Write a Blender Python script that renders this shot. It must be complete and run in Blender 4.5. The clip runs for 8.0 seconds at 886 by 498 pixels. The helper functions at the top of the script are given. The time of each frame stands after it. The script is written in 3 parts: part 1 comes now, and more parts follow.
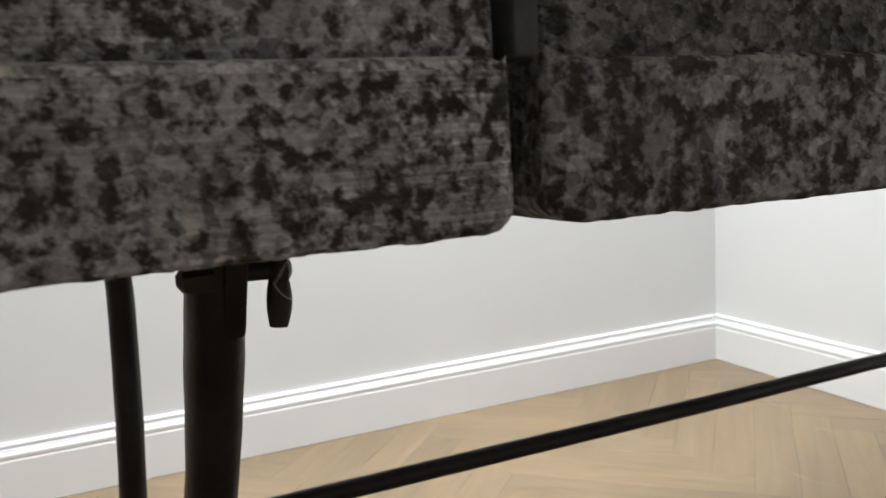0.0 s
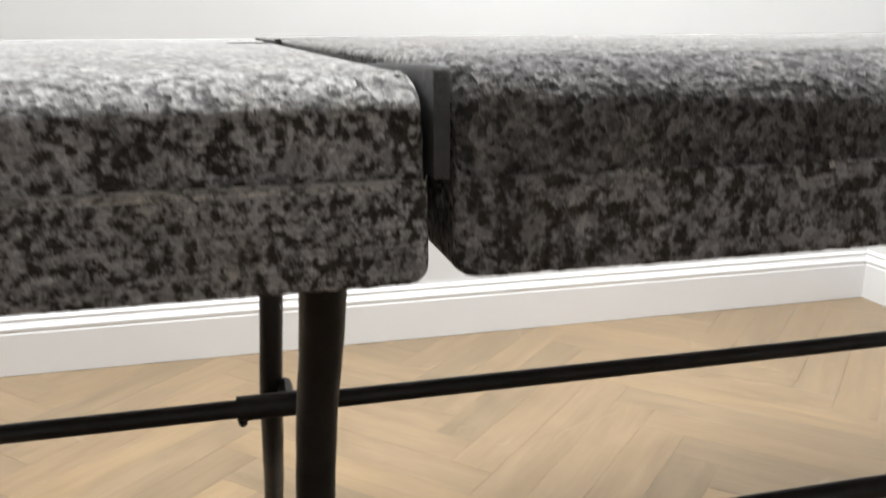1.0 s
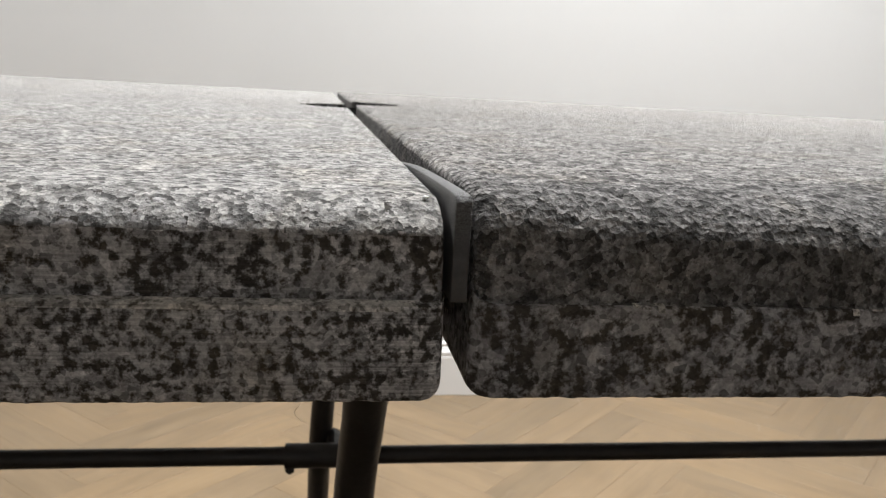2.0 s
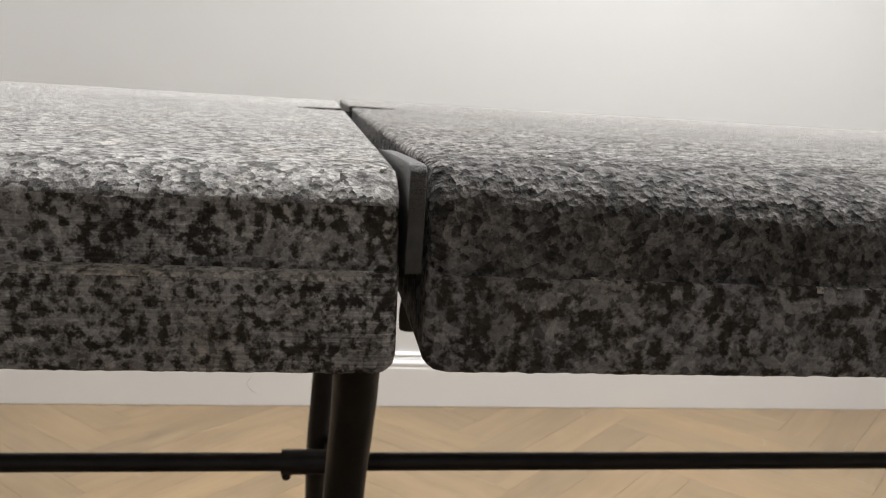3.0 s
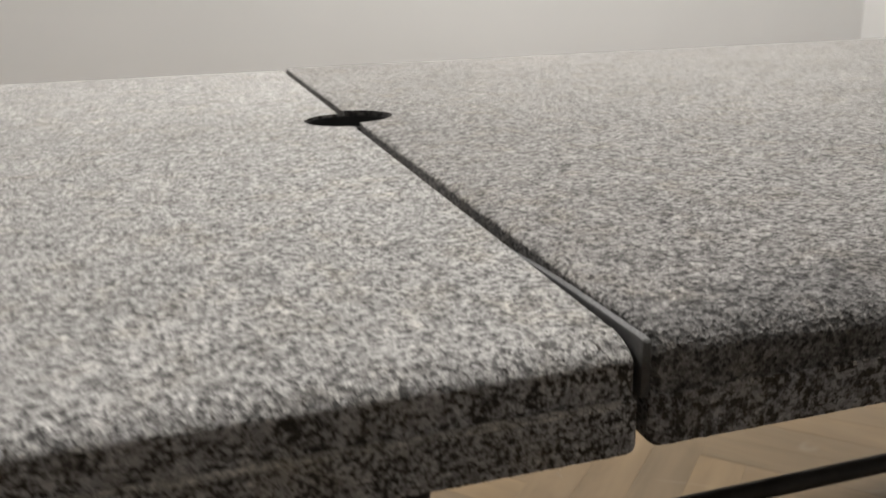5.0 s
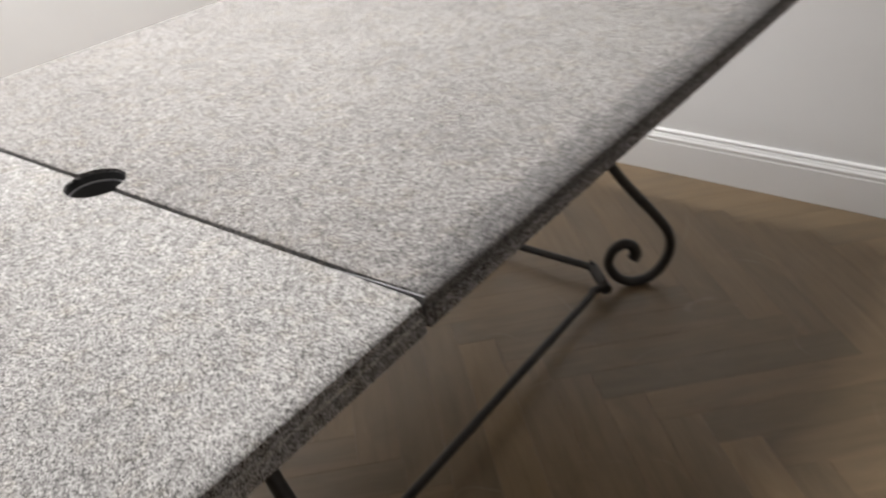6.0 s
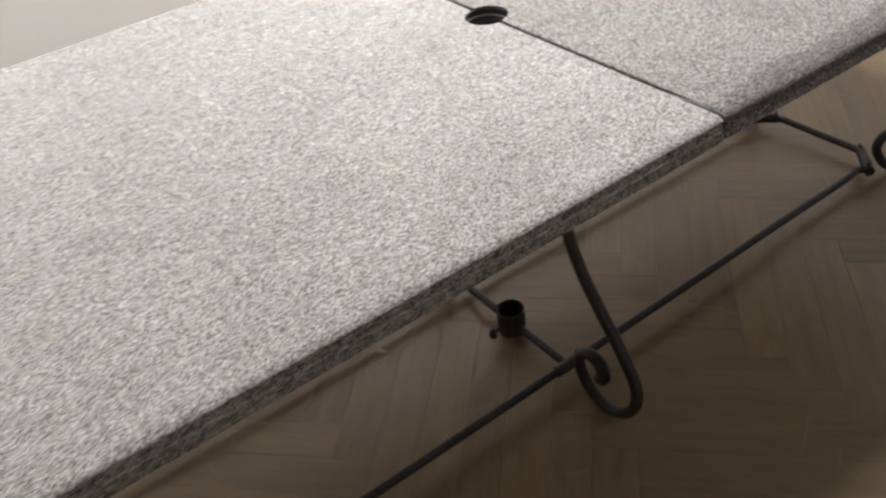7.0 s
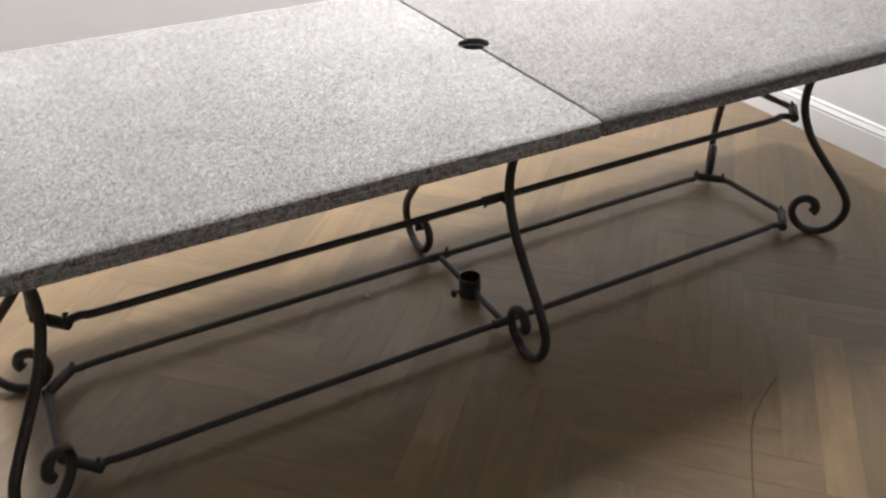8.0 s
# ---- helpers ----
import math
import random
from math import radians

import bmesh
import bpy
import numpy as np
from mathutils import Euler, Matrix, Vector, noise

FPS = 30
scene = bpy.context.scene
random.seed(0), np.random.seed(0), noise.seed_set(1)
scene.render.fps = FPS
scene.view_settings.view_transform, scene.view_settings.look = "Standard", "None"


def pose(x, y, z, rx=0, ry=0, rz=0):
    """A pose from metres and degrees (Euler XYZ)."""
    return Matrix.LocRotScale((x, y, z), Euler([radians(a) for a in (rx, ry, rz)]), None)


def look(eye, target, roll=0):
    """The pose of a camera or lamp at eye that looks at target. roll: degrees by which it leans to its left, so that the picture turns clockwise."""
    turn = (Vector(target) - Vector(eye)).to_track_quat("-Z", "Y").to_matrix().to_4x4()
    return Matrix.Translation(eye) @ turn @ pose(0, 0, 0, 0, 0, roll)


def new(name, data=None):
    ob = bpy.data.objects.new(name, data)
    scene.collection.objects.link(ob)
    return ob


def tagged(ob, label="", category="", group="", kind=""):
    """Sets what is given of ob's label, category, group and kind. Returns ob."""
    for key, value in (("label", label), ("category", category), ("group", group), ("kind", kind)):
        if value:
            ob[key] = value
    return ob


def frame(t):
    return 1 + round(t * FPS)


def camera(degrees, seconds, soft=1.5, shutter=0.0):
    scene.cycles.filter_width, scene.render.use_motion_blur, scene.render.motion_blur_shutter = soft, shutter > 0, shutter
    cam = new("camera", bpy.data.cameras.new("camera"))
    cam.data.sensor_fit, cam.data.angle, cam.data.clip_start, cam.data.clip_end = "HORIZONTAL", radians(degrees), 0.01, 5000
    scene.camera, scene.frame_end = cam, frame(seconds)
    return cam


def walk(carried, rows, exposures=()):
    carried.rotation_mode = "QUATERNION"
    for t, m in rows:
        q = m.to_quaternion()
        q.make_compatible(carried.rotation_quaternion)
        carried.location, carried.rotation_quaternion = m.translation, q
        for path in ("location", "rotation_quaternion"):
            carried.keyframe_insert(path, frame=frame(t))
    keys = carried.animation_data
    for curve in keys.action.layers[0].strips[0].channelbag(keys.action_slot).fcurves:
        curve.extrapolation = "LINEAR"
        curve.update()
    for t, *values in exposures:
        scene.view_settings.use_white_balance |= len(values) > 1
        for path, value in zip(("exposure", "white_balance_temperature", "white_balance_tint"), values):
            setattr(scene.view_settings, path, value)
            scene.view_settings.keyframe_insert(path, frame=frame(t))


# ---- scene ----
# ---- camera ----
CAM = camera(55.86, 8.0, soft=1.2, shutter=0.25)
CAM.data.dof.use_dof, CAM.data.dof.focus_distance, CAM.data.dof.aperture_fstop = True, 0.155, 70.0
PATH = [
    (0, -0.0464, -0.0756, 0.7248, -25.20, -7.88, 3.17),
    (0.2, -0.0425, -0.0818, 0.7235, -25.11, -7.97, 2.76),
    (0.4, -0.0421, -0.0990, 0.7304, -24.86, -10.11, 1.79),
    (0.5, -0.0415, -0.1096, 0.7336, -21.61, -9.20, 2.19),
    (0.6, -0.0407, -0.1203, 0.7345, -18.25, -9.52, 2.33),
    (0.8, -0.0347, -0.1210, 0.7461, -15.43, -13.97, 1.01),
    (1, -0.0344, -0.1368, 0.7570, -14.20, -14.57, 0.24),
    (1.2, -0.0348, -0.1375, 0.7735, -12.09, -14.32, -0.55),
    (2.3, -0.0223, -0.1420, 0.7669, -8.14, -10.56, -3.38),
    (2.5, -0.0208, -0.1411, 0.7634, -7.88, -10.50, -3.35),
    (3, -0.0161, -0.1429, 0.7637, -7.86, -10.32, -3.44),
    (3.5, -0.0191, -0.1452, 0.7648, -7.90, -10.40, -3.63),
    (4, -0.0265, -0.1432, 0.7681, -7.82, -10.39, -3.39),
    (4.5, -0.0531, -0.1694, 0.7878, -8.36, -11.18, -3.06),
    (4.8, -0.0960, -0.1951, 0.8173, -12.47, -13.91, -1.49),
    (5, -0.1226, -0.2045, 0.8551, -16.53, -17.41, 1.46),
    (5.2, -0.1536, -0.2074, 0.9122, -20.50, -20.38, 3.68),
    (6.3, -0.5960, -0.4520, 1.2530, -60.50, -32.95, 3.34),
    (6.5, -0.6491, -0.4646, 1.2810, -55.23, -34.40, 3.35),
    (6.7, -0.6968, -0.4980, 1.3040, -44.87, -36.75, 4.90),
    (6.9, -0.7720, -0.5490, 1.3131, -38.28, -38.48, 6.15),
    (7, -0.8121, -0.5861, 1.3254, -36.30, -38.41, 6.29),
    (7.2, -0.8652, -0.6588, 1.3570, -33.89, -37.32, 5.86),
    (7.4, -0.9332, -0.7708, 1.3865, -32.96, -35.79, 3.47),
    (7.5, -0.9534, -0.8333, 1.4000, -32.84, -35.38, 2.70),
    (7.7, -0.9888, -0.9728, 1.4170, -31.86, -34.28, 1.57),
    (8, -0.9883, -1.1621, 1.4313, -28.67, -33.18, 0.29),
]
walk(CAM, [(t, pose(x, y, z, 90 + p, r, w)) for t, x, y, z, w, p, r in PATH],
     exposures=[(0.0, 0.42, 6000, 5), (0.5, 0.42, 6200, 6), (1.0, 0.58, 6150, 7), (2.4, 0.18, 6350, 8), (4.2, 0.15, 6450, 9),
                (5.0, -0.18, 6600, 8), (6.4, 0.38, 6400, 11), (7.5, 0.36, 6450, 11), (8.0, 0.5, 6250, 11)])

# ---- sizes (metres) ----
TOP = 0.75            # height of the stone
THICK = 0.0362
WIDTH = 1.003         # across the table, y from 0 to WIDTH
HALF = 1.36           # length of one slab
GAP = 0.0059          # joint between the two slabs, twice its right half
GAP_L = 0.0020        # from the middle to the left slab's joint face
MIDY = WIDTH / 2
JY, JZ = 0.32, 0.037                 # lower bars
UY, UZ = 0.362, 0.401                # upper bars
WALL_E, WALL_N, WALL_W, WALL_S, CEIL = 1.738, 1.839, -5.0, -5.0, 2.6

# ---- light ----
world = bpy.data.worlds.new("room_air")
scene.world = world
world.use_nodes = True
world.node_tree.nodes["Background"].inputs[0].default_value = (0.9, 0.95, 1.0, 1)
world.node_tree.nodes["Background"].inputs[1].default_value = 0.05


def area_lamp(name, eye, target, sx, sy, watts, colour, spread=180):
    d = bpy.data.lights.new(name, "AREA")
    d.shape, d.size, d.size_y, d.energy, d.color = "RECTANGLE", sx, sy, watts, colour
    d.spread = radians(spread)
    ob = new(name, d)
    ob.matrix_world = look(eye, target)
    return ob


WARM = (1.0, 0.972, 0.95)
area_lamp("unseen_ceiling_lamp", (0.35, 0.74, CEIL - 0.03), (0.35, 0.74, 0), 0.6, 0.6, 23, WARM, 125)
area_lamp("unseen_ceiling_lamp", (-1.78, 1.40, CEIL - 0.03), (-1.78, 1.40, 0), 0.16, 0.16, 31, WARM, 125)
area_lamp("unseen_ceiling_lamp", (0.85, 1.50, CEIL - 0.03), (0.85, 1.50, 0), 0.16, 0.16, 22, WARM, 125)
# fill lamp, added out of view to brighten the slabs' near faces
area_lamp("unseen_ceiling_lamp", (-0.6, -4.5, CEIL - 0.03), (-0.6, -4.5, 0), 0.35, 0.35, 16.5, WARM)


# ---- node helpers ----
def material(name):
    m = bpy.data.materials.new(name)
    m.use_nodes = True
    nt = m.node_tree
    b = nt.nodes["Principled BSDF"]
    return m, nt, b


def node(nt, kind, **inputs):
    n = nt.nodes.new(kind)
    for k, v in inputs.items():
        n.inputs[k.replace("_", " ")].default_value = v
    return n


def position(nt, sx=1.0, sy=1.0, sz=1.0):
    g = nt.nodes.new("ShaderNodeNewGeometry")
    mp = nt.nodes.new("ShaderNodeMapping")
    mp.inputs["Scale"].default_value = (sx, sy, sz)
    nt.links.new(g.outputs["Position"], mp.inputs["Vector"])
    return mp.outputs["Vector"]


def noise_tex(nt, vec, scale, detail=3.0, rough=0.55, distort=0.0):
    n = node(nt, "ShaderNodeTexNoise", Scale=scale, Detail=detail, Roughness=rough, Distortion=distort)
    nt.links.new(vec, n.inputs["Vector"])
    return n.outputs["Fac"]


def ramp(nt, fac, stops):
    r = nt.nodes.new("ShaderNodeValToRGB")
    e = r.color_ramp.elements
    while len(e) < len(stops):
        e.new(0.5)
    for el, (p, c) in zip(e, stops):
        el.position = p
        el.color = (*c, 1) if isinstance(c, tuple) else (c, c, c, 1)
    nt.links.new(fac, r.inputs["Fac"])
    return r.outputs["Color"]


def mix(nt, fac, a, b, blend="MIX"):
    n = nt.nodes.new("ShaderNodeMix")
    n.data_type, n.blend_type = "RGBA", blend
    for sock, v in ((n.inputs["Factor"], fac), (n.inputs["A"], a), (n.inputs["B"], b)):
        if isinstance(v, (int, float)):
            sock.default_value = v if sock.type == "VALUE" else (v, v, v, 1)
        elif isinstance(v, tuple):
            sock.default_value = (*v, 1)
        else:
            nt.links.new(v, sock)
    return n.outputs["Result"]


def bump(nt, b, height, strength, distance, before=None):
    n = node(nt, "ShaderNodeBump", Strength=strength, Distance=distance)
    nt.links.new(height, n.inputs["Height"])
    if before is not None:
        nt.links.new(before, n.inputs["Normal"])
    nt.links.new(n.outputs["Normal"], b.inputs["Normal"])
    return n.outputs["Normal"]


# ---- materials ----
def granite(name, light, dark, cover, grain, saw, relief, tint, soft=0.04, cluster=0.31):
    """Grey granite: feldspar crystals, clumps of black mica, fine specks, faint rust; saw: strength of the saw marks."""
    m, nt, b = material(name)
    v = position(nt)
    warp = noise_tex(nt, v, grain * 1.6, 5.0, 0.62)
    patch = noise_tex(nt, v, grain * 0.32, 2.0, 0.5)
    both = mix(nt, cluster, warp, patch)
    mask = ramp(nt, both, [(cover - soft, 0.0), (cover + soft, 1.0)])

    def cells(scale):
        vor = node(nt, "ShaderNodeTexVoronoi", Scale=scale)
        nt.links.new(v, vor.inputs["Vector"])
        sep = nt.nodes.new("ShaderNodeSeparateColor")
        nt.links.new(vor.outputs["Color"], sep.inputs["Color"])
        return vor.outputs["Distance"], sep.outputs["Red"]

    dist, crystal = cells(grain * 0.95)
    speck = cells(grain * 3.4)[1]
    pale = ramp(nt, crystal, [(0.0, light * 0.74), (0.5, light), (0.85, light * 1.1), (1.0, light * 1.22)])
    pale = mix(nt, 1.0, pale, tint, "MULTIPLY")
    pale = mix(nt, 0.85, pale, ramp(nt, speck, [(0.0, 0.36), (0.15, 0.55), (0.24, 1.0), (0.86, 1.05), (1.0, 1.4)]), "MULTIPLY")
    rust = noise_tex(nt, v, grain * 0.16, 3.0, 0.6)
    black = mix(nt, 1.0, ramp(nt, rust, [(0.35, (dark * 0.9, dark * 0.9, dark * 0.9)), (0.65, (dark * 1.12, dark * 1.06, dark * 0.92))]), (1.06, 0.97, 0.90), "MULTIPLY")
    black = mix(nt, 0.7, black, ramp(nt, speck, [(0.0, 0.6), (0.7, 1.0), (1.0, 1.7)]), "MULTIPLY")
    col = mix(nt, mask, black, pale)
    fine = noise_tex(nt, v, grain * 4, 4.0, 0.7)
    col = mix(nt, 0.75, col, ramp(nt, fine, [(0.30, 0.5), (0.5, 1.0), (0.70, 1.5)]), "MULTIPLY")
    olive = ramp(nt, noise_tex(nt, v, 42, 4.0, 0.65), [(0.5, 0.0), (0.72, 1.0)])
    col = mix(nt, olive, col, mix(nt, 0.45, col, (0.95, 0.86, 0.66), "MULTIPLY"))
    stain = noise_tex(nt, v, 6.0, 4.0, 0.6)
    col = mix(nt, 0.6, col, ramp(nt, stain, [(0.3, 0.82), (0.7, 1.1)]), "MULTIPLY")
    if saw:
        lines = noise_tex(nt, position(nt, 20, 40, 1750), 1.0, 3.0, 0.65)
        where = ramp(nt, noise_tex(nt, v, 55, 3.0, 0.6), [(0.38, 0.25), (0.62, 1.0)])
        cut = mix(nt, saw, 1.0, ramp(nt, lines, [(0.3, 0.5), (0.5, 0.95), (0.7, 1.6)]))
        col = mix(nt, where, col, mix(nt, 1.0, col, cut, "MULTIPLY"))
    nt.links.new(col, b.inputs["Base Color"])
    b.inputs["Roughness"].default_value = 0.8
    b.inputs["Specular IOR Level"].default_value = 0.2
    rough = noise_tex(nt, v, grain * 1.8, 3.5, 0.6)
    n1 = bump(nt, b, rough, 0.8, relief * 0.5)
    n2 = bump(nt, b, dist, 0.8, relief, n1)
    bump(nt, b, both, 0.7, relief * 1.5, n2)
    return m


def flamed(name, light, mid, dark, relief, tint, smudge=None):
    """Flame-finished granite: pale, grey and black grains of one to three millimetres, pitted between, with faint stains."""
    m, nt, b = material(name)
    v = position(nt)
    wob = node(nt, "ShaderNodeTexNoise", Scale=900.0, Detail=3.0, Roughness=0.6)
    nt.links.new(v, wob.inputs["Vector"])
    bend = nt.nodes.new("ShaderNodeVectorMath")
    bend.operation = "MULTIPLY_ADD"
    nt.links.new(wob.outputs["Color"], bend.inputs[0])
    bend.inputs[1].default_value = (0.0014, 0.0014, 0.0014)
    nt.links.new(v, bend.inputs[2])

    def cells(scale):
        vor = node(nt, "ShaderNodeTexVoronoi", Scale=scale)
        nt.links.new(bend.outputs[0], vor.inputs["Vector"])
        sep = nt.nodes.new("ShaderNodeSeparateColor")
        nt.links.new(vor.outputs["Color"], sep.inputs["Color"])
        return vor.outputs["Distance"], sep.outputs["Red"]

    dist, grain = cells(680)
    fine = cells(1800)[1]
    clump = noise_tex(nt, v, 300, 5.0, 0.62)
    pick = mix(nt, 0.42, grain, ramp(nt, clump, [(0.3, 0.0), (0.7, 1.0)]))
    col = ramp(nt, pick, [(0.18, dark * 1.25), (0.31, dark * 1.7), (0.40, mid * 1.04), (0.52, mid * 1.14), (0.62, light * 0.98), (0.85, light * 1.08), (1.0, light * 1.24)])
    col = mix(nt, 1.0, col, tint, "MULTIPLY")
    col = mix(nt, 0.9, col, ramp(nt, fine, [(0.0, 0.56), (0.14, 0.7), (0.25, 0.96), (0.85, 1.05), (1.0, 1.36)]), "MULTIPLY")
    dust = noise_tex(nt, v, 150, 4.0, 0.7)
    col = mix(nt, 0.65, col, ramp(nt, dust, [(0.32, 0.58), (0.5, 1.0), (0.68, 1.38)]), "MULTIPLY")
    col = mix(nt, 0.55, col, ramp(nt, noise_tex(nt, v, 2100, 4.0, 0.75), [(0.3, 0.5), (0.5, 1.0), (0.7, 1.45)]), "MULTIPLY")
    blot = ramp(nt, noise_tex(nt, v, 75, 3.0, 0.6), [(0.34, (0.86, 0.85, 0.83)), (0.5, (1.0, 0.995, 0.99)), (0.68, (1.12, 1.10, 1.08))])
    col = mix(nt, 0.65, col, blot, "MULTIPLY")
    olive = ramp(nt, noise_tex(nt, v, 42, 4.0, 0.65), [(0.5, 0.0), (0.72, 1.0)])
    col = mix(nt, olive, col, mix(nt, 0.4, col, (0.96, 0.87, 0.70), "MULTIPLY"))
    stain = noise_tex(nt, v, 6.0, 4.0, 0.6)
    col = mix(nt, 0.6, col, ramp(nt, stain, [(0.3, 0.84), (0.7, 1.1)]), "MULTIPLY")
    if smudge:                              # a faint grey stain with a soft, uneven rim
        off = nt.nodes.new("ShaderNodeVectorMath")
        off.operation = "DISTANCE"
        nt.links.new(v, off.inputs[0])
        off.inputs[1].default_value = smudge
        rim = nt.nodes.new("ShaderNodeMath")
        rim.operation = "MULTIPLY_ADD"
        nt.links.new(noise_tex(nt, v, 38, 3.0, 0.6), rim.inputs[0])
        rim.inputs[1].default_value = 0.06
        nt.links.new(off.outputs["Value"], rim.inputs[2])
        col = mix(nt, 1.0, col, ramp(nt, rim.outputs[0], [(0.035, 0.82), (0.075, 1.0)]), "MULTIPLY")
    nt.links.new(col, b.inputs["Base Color"])
    b.inputs["Roughness"].default_value = 0.75
    b.inputs["Specular IOR Level"].default_value = 0.15
    n1 = bump(nt, b, ramp(nt, pick, [(0.25, 0.0), (0.6, 1.0)]), 0.8, relief * 0.5)
    n2 = bump(nt, b, dist, 0.9, relief * 1.0, n1)
    bump(nt, b, noise_tex(nt, v, 520, 3.0, 0.6), 1.0, relief * 1.0, n2)
    return m


STONE_L_EDGE = granite("granite_sawn_edge", 0.43, 0.058, 0.487, 290, 1.0, 0.0004, (1.0, 0.97, 0.97), 0.045, 0.24)
STONE_RIDGE = granite("granite_rubbed_ridge", 0.52, 0.11, 0.46, 330, 1.0, 0.0004, (1.0, 0.955, 0.90), 0.06, 0.2)
STONE_L = flamed("granite_light", 0.43, 0.265, 0.085, 0.0005, (1.0, 0.98, 0.96), (-0.72, 0.345, 0.75))
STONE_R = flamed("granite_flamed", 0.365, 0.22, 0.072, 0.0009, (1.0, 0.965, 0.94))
# dark stone of the right edge, also painted as shade on its roll
STONE_R_EDGE = flamed("granite_edge_and_roll_shade", 0.245, 0.145, 0.05, 0.0009, (1.0, 0.97, 0.955))
STONE_R_FOOT = granite("granite_sawn_foot", 0.35, 0.06, 0.492, 225, 0.25, 0.0005, (1.0, 0.97, 0.99), 0.05, 0.2)


def iron():
    m, nt, b = material("wrought_iron")
    v = position(nt)
    f = noise_tex(nt, v, 45, 5.0, 0.65)
    nt.links.new(ramp(nt, f, [(0.3, (0.017, 0.014, 0.012)), (0.7, (0.034, 0.029, 0.025))]), b.inputs["Base Color"])
    g = noise_tex(nt, v, 18, 3.0)
    nt.links.new(ramp(nt, g, [(0.3, 0.42), (0.7, 0.58)]), b.inputs["Roughness"])
    b.inputs["Specular IOR Level"].default_value = 0.45
    bump(nt, b, noise_tex(nt, v, 160, 4.0, 0.6), 0.35, 0.0012)
    return m


def plain(name, colour, rough, wobble=0.08, scale=30, relief=0.0002):
    m, nt, b = material(name)
    v = position(nt)
    f = noise_tex(nt, v, scale, 4.0, 0.6)
    lo = tuple(c * (1 - wobble) for c in colour)
    hi = tuple(min(1, c * (1 + wobble)) for c in colour)
    nt.links.new(ramp(nt, f, [(0.3, lo), (0.7, hi)]), b.inputs["Base Color"])
    b.inputs["Roughness"].default_value = rough
    bump(nt, b, noise_tex(nt, v, scale * 12, 3.0), 0.4, relief)
    return m


def oak(name="oak_parquet", tone=(1.0, 1.0, 1.0)):
    """Oiled oak block: long grain, its own tone, faint curved scuffs."""
    m, nt, b = material(name)
    info = nt.nodes.new("ShaderNodeObjectInfo")
    geo = nt.nodes.new("ShaderNodeNewGeometry")
    rnd = nt.nodes.new("ShaderNodeMath")
    rnd.operation = "ADD"
    nt.links.new(info.outputs["Random"], rnd.inputs[0])
    nt.links.new(geo.outputs["Random Per Island"], rnd.inputs[1])
    uv = nt.nodes.new("ShaderNodeUVMap")
    uv.uv_map = "grain"
    off = nt.nodes.new("ShaderNodeVectorMath")
    off.operation = "MULTIPLY_ADD"
    comb = nt.nodes.new("ShaderNodeCombineXYZ")
    for k in ("X", "Y", "Z"):
        nt.links.new(rnd.outputs[0], comb.inputs[k])
    nt.links.new(comb.outputs[0], off.inputs[0])
    off.inputs[1].default_value = (37.0, 91.0, 53.0)
    nt.links.new(uv.outputs["UV"], off.inputs[2])
    mp = nt.nodes.new("ShaderNodeMapping")
    mp.inputs["Scale"].default_value = (3.0, 42.0, 1.0)
    nt.links.new(off.outputs[0], mp.inputs["Vector"])
    grain = noise_tex(nt, mp.outputs["Vector"], 1.0, 5.0, 0.62, 0.8)
    mp2 = nt.nodes.new("ShaderNodeMapping")
    mp2.inputs["Scale"].default_value = (5.0, 14.0, 1.0)
    nt.links.new(off.outputs[0], mp2.inputs["Vector"])
    broad = noise_tex(nt, mp2.outputs["Vector"], 1.0, 3.0, 0.55, 1.2)
    col = ramp(nt, grain, [(0.25, (0.190, 0.138, 0.082)), (0.5, (0.217, 0.159, 0.096)), (0.78, (0.243, 0.181, 0.112))])
    col = mix(nt, 0.7, col, ramp(nt, broad, [(0.3, 0.8), (0.7, 1.14)]), "MULTIPLY")
    fr = nt.nodes.new("ShaderNodeMath")
    fr.operation = "FRACT"
    nt.links.new(rnd.outputs[0], fr.inputs[0])
    col = mix(nt, 0.9, col, ramp(nt, fr.outputs[0], [(0.0, (0.85, 0.84, 0.83)), (0.4, (1.0, 0.97, 0.94)), (0.85, (1.05, 1.0, 0.94)), (1.0, (1.24, 1.17, 1.05))]), "MULTIPLY")
    col = mix(nt, 1.0, col, tone, "MULTIPLY")
    v = position(nt)
    line = ramp(nt, noise_tex(nt, v, 3.4, 1.0, 0.4, 0.6), [(0.494, 0.0), (0.499, 1.0), (0.501, 1.0), (0.506, 0.0)])
    where = ramp(nt, noise_tex(nt, v, 6.0, 2.0, 0.5), [(0.56, 0.0), (0.64, 1.0)])
    scuff = mix(nt, 1.0, line, where, "MULTIPLY")
    col = mix(nt, scuff, col, mix(nt, 0.22, col, (0.42, 0.38, 0.32)))
    nt.links.new(col, b.inputs["Base Color"])
    nt.links.new(ramp(nt, broad, [(0.3, 0.30), (0.7, 0.42)]), b.inputs["Roughness"])
    b.inputs["Specular IOR Level"].default_value = 0.5
    bump(nt, b, grain, 0.25, 0.0006)
    return m


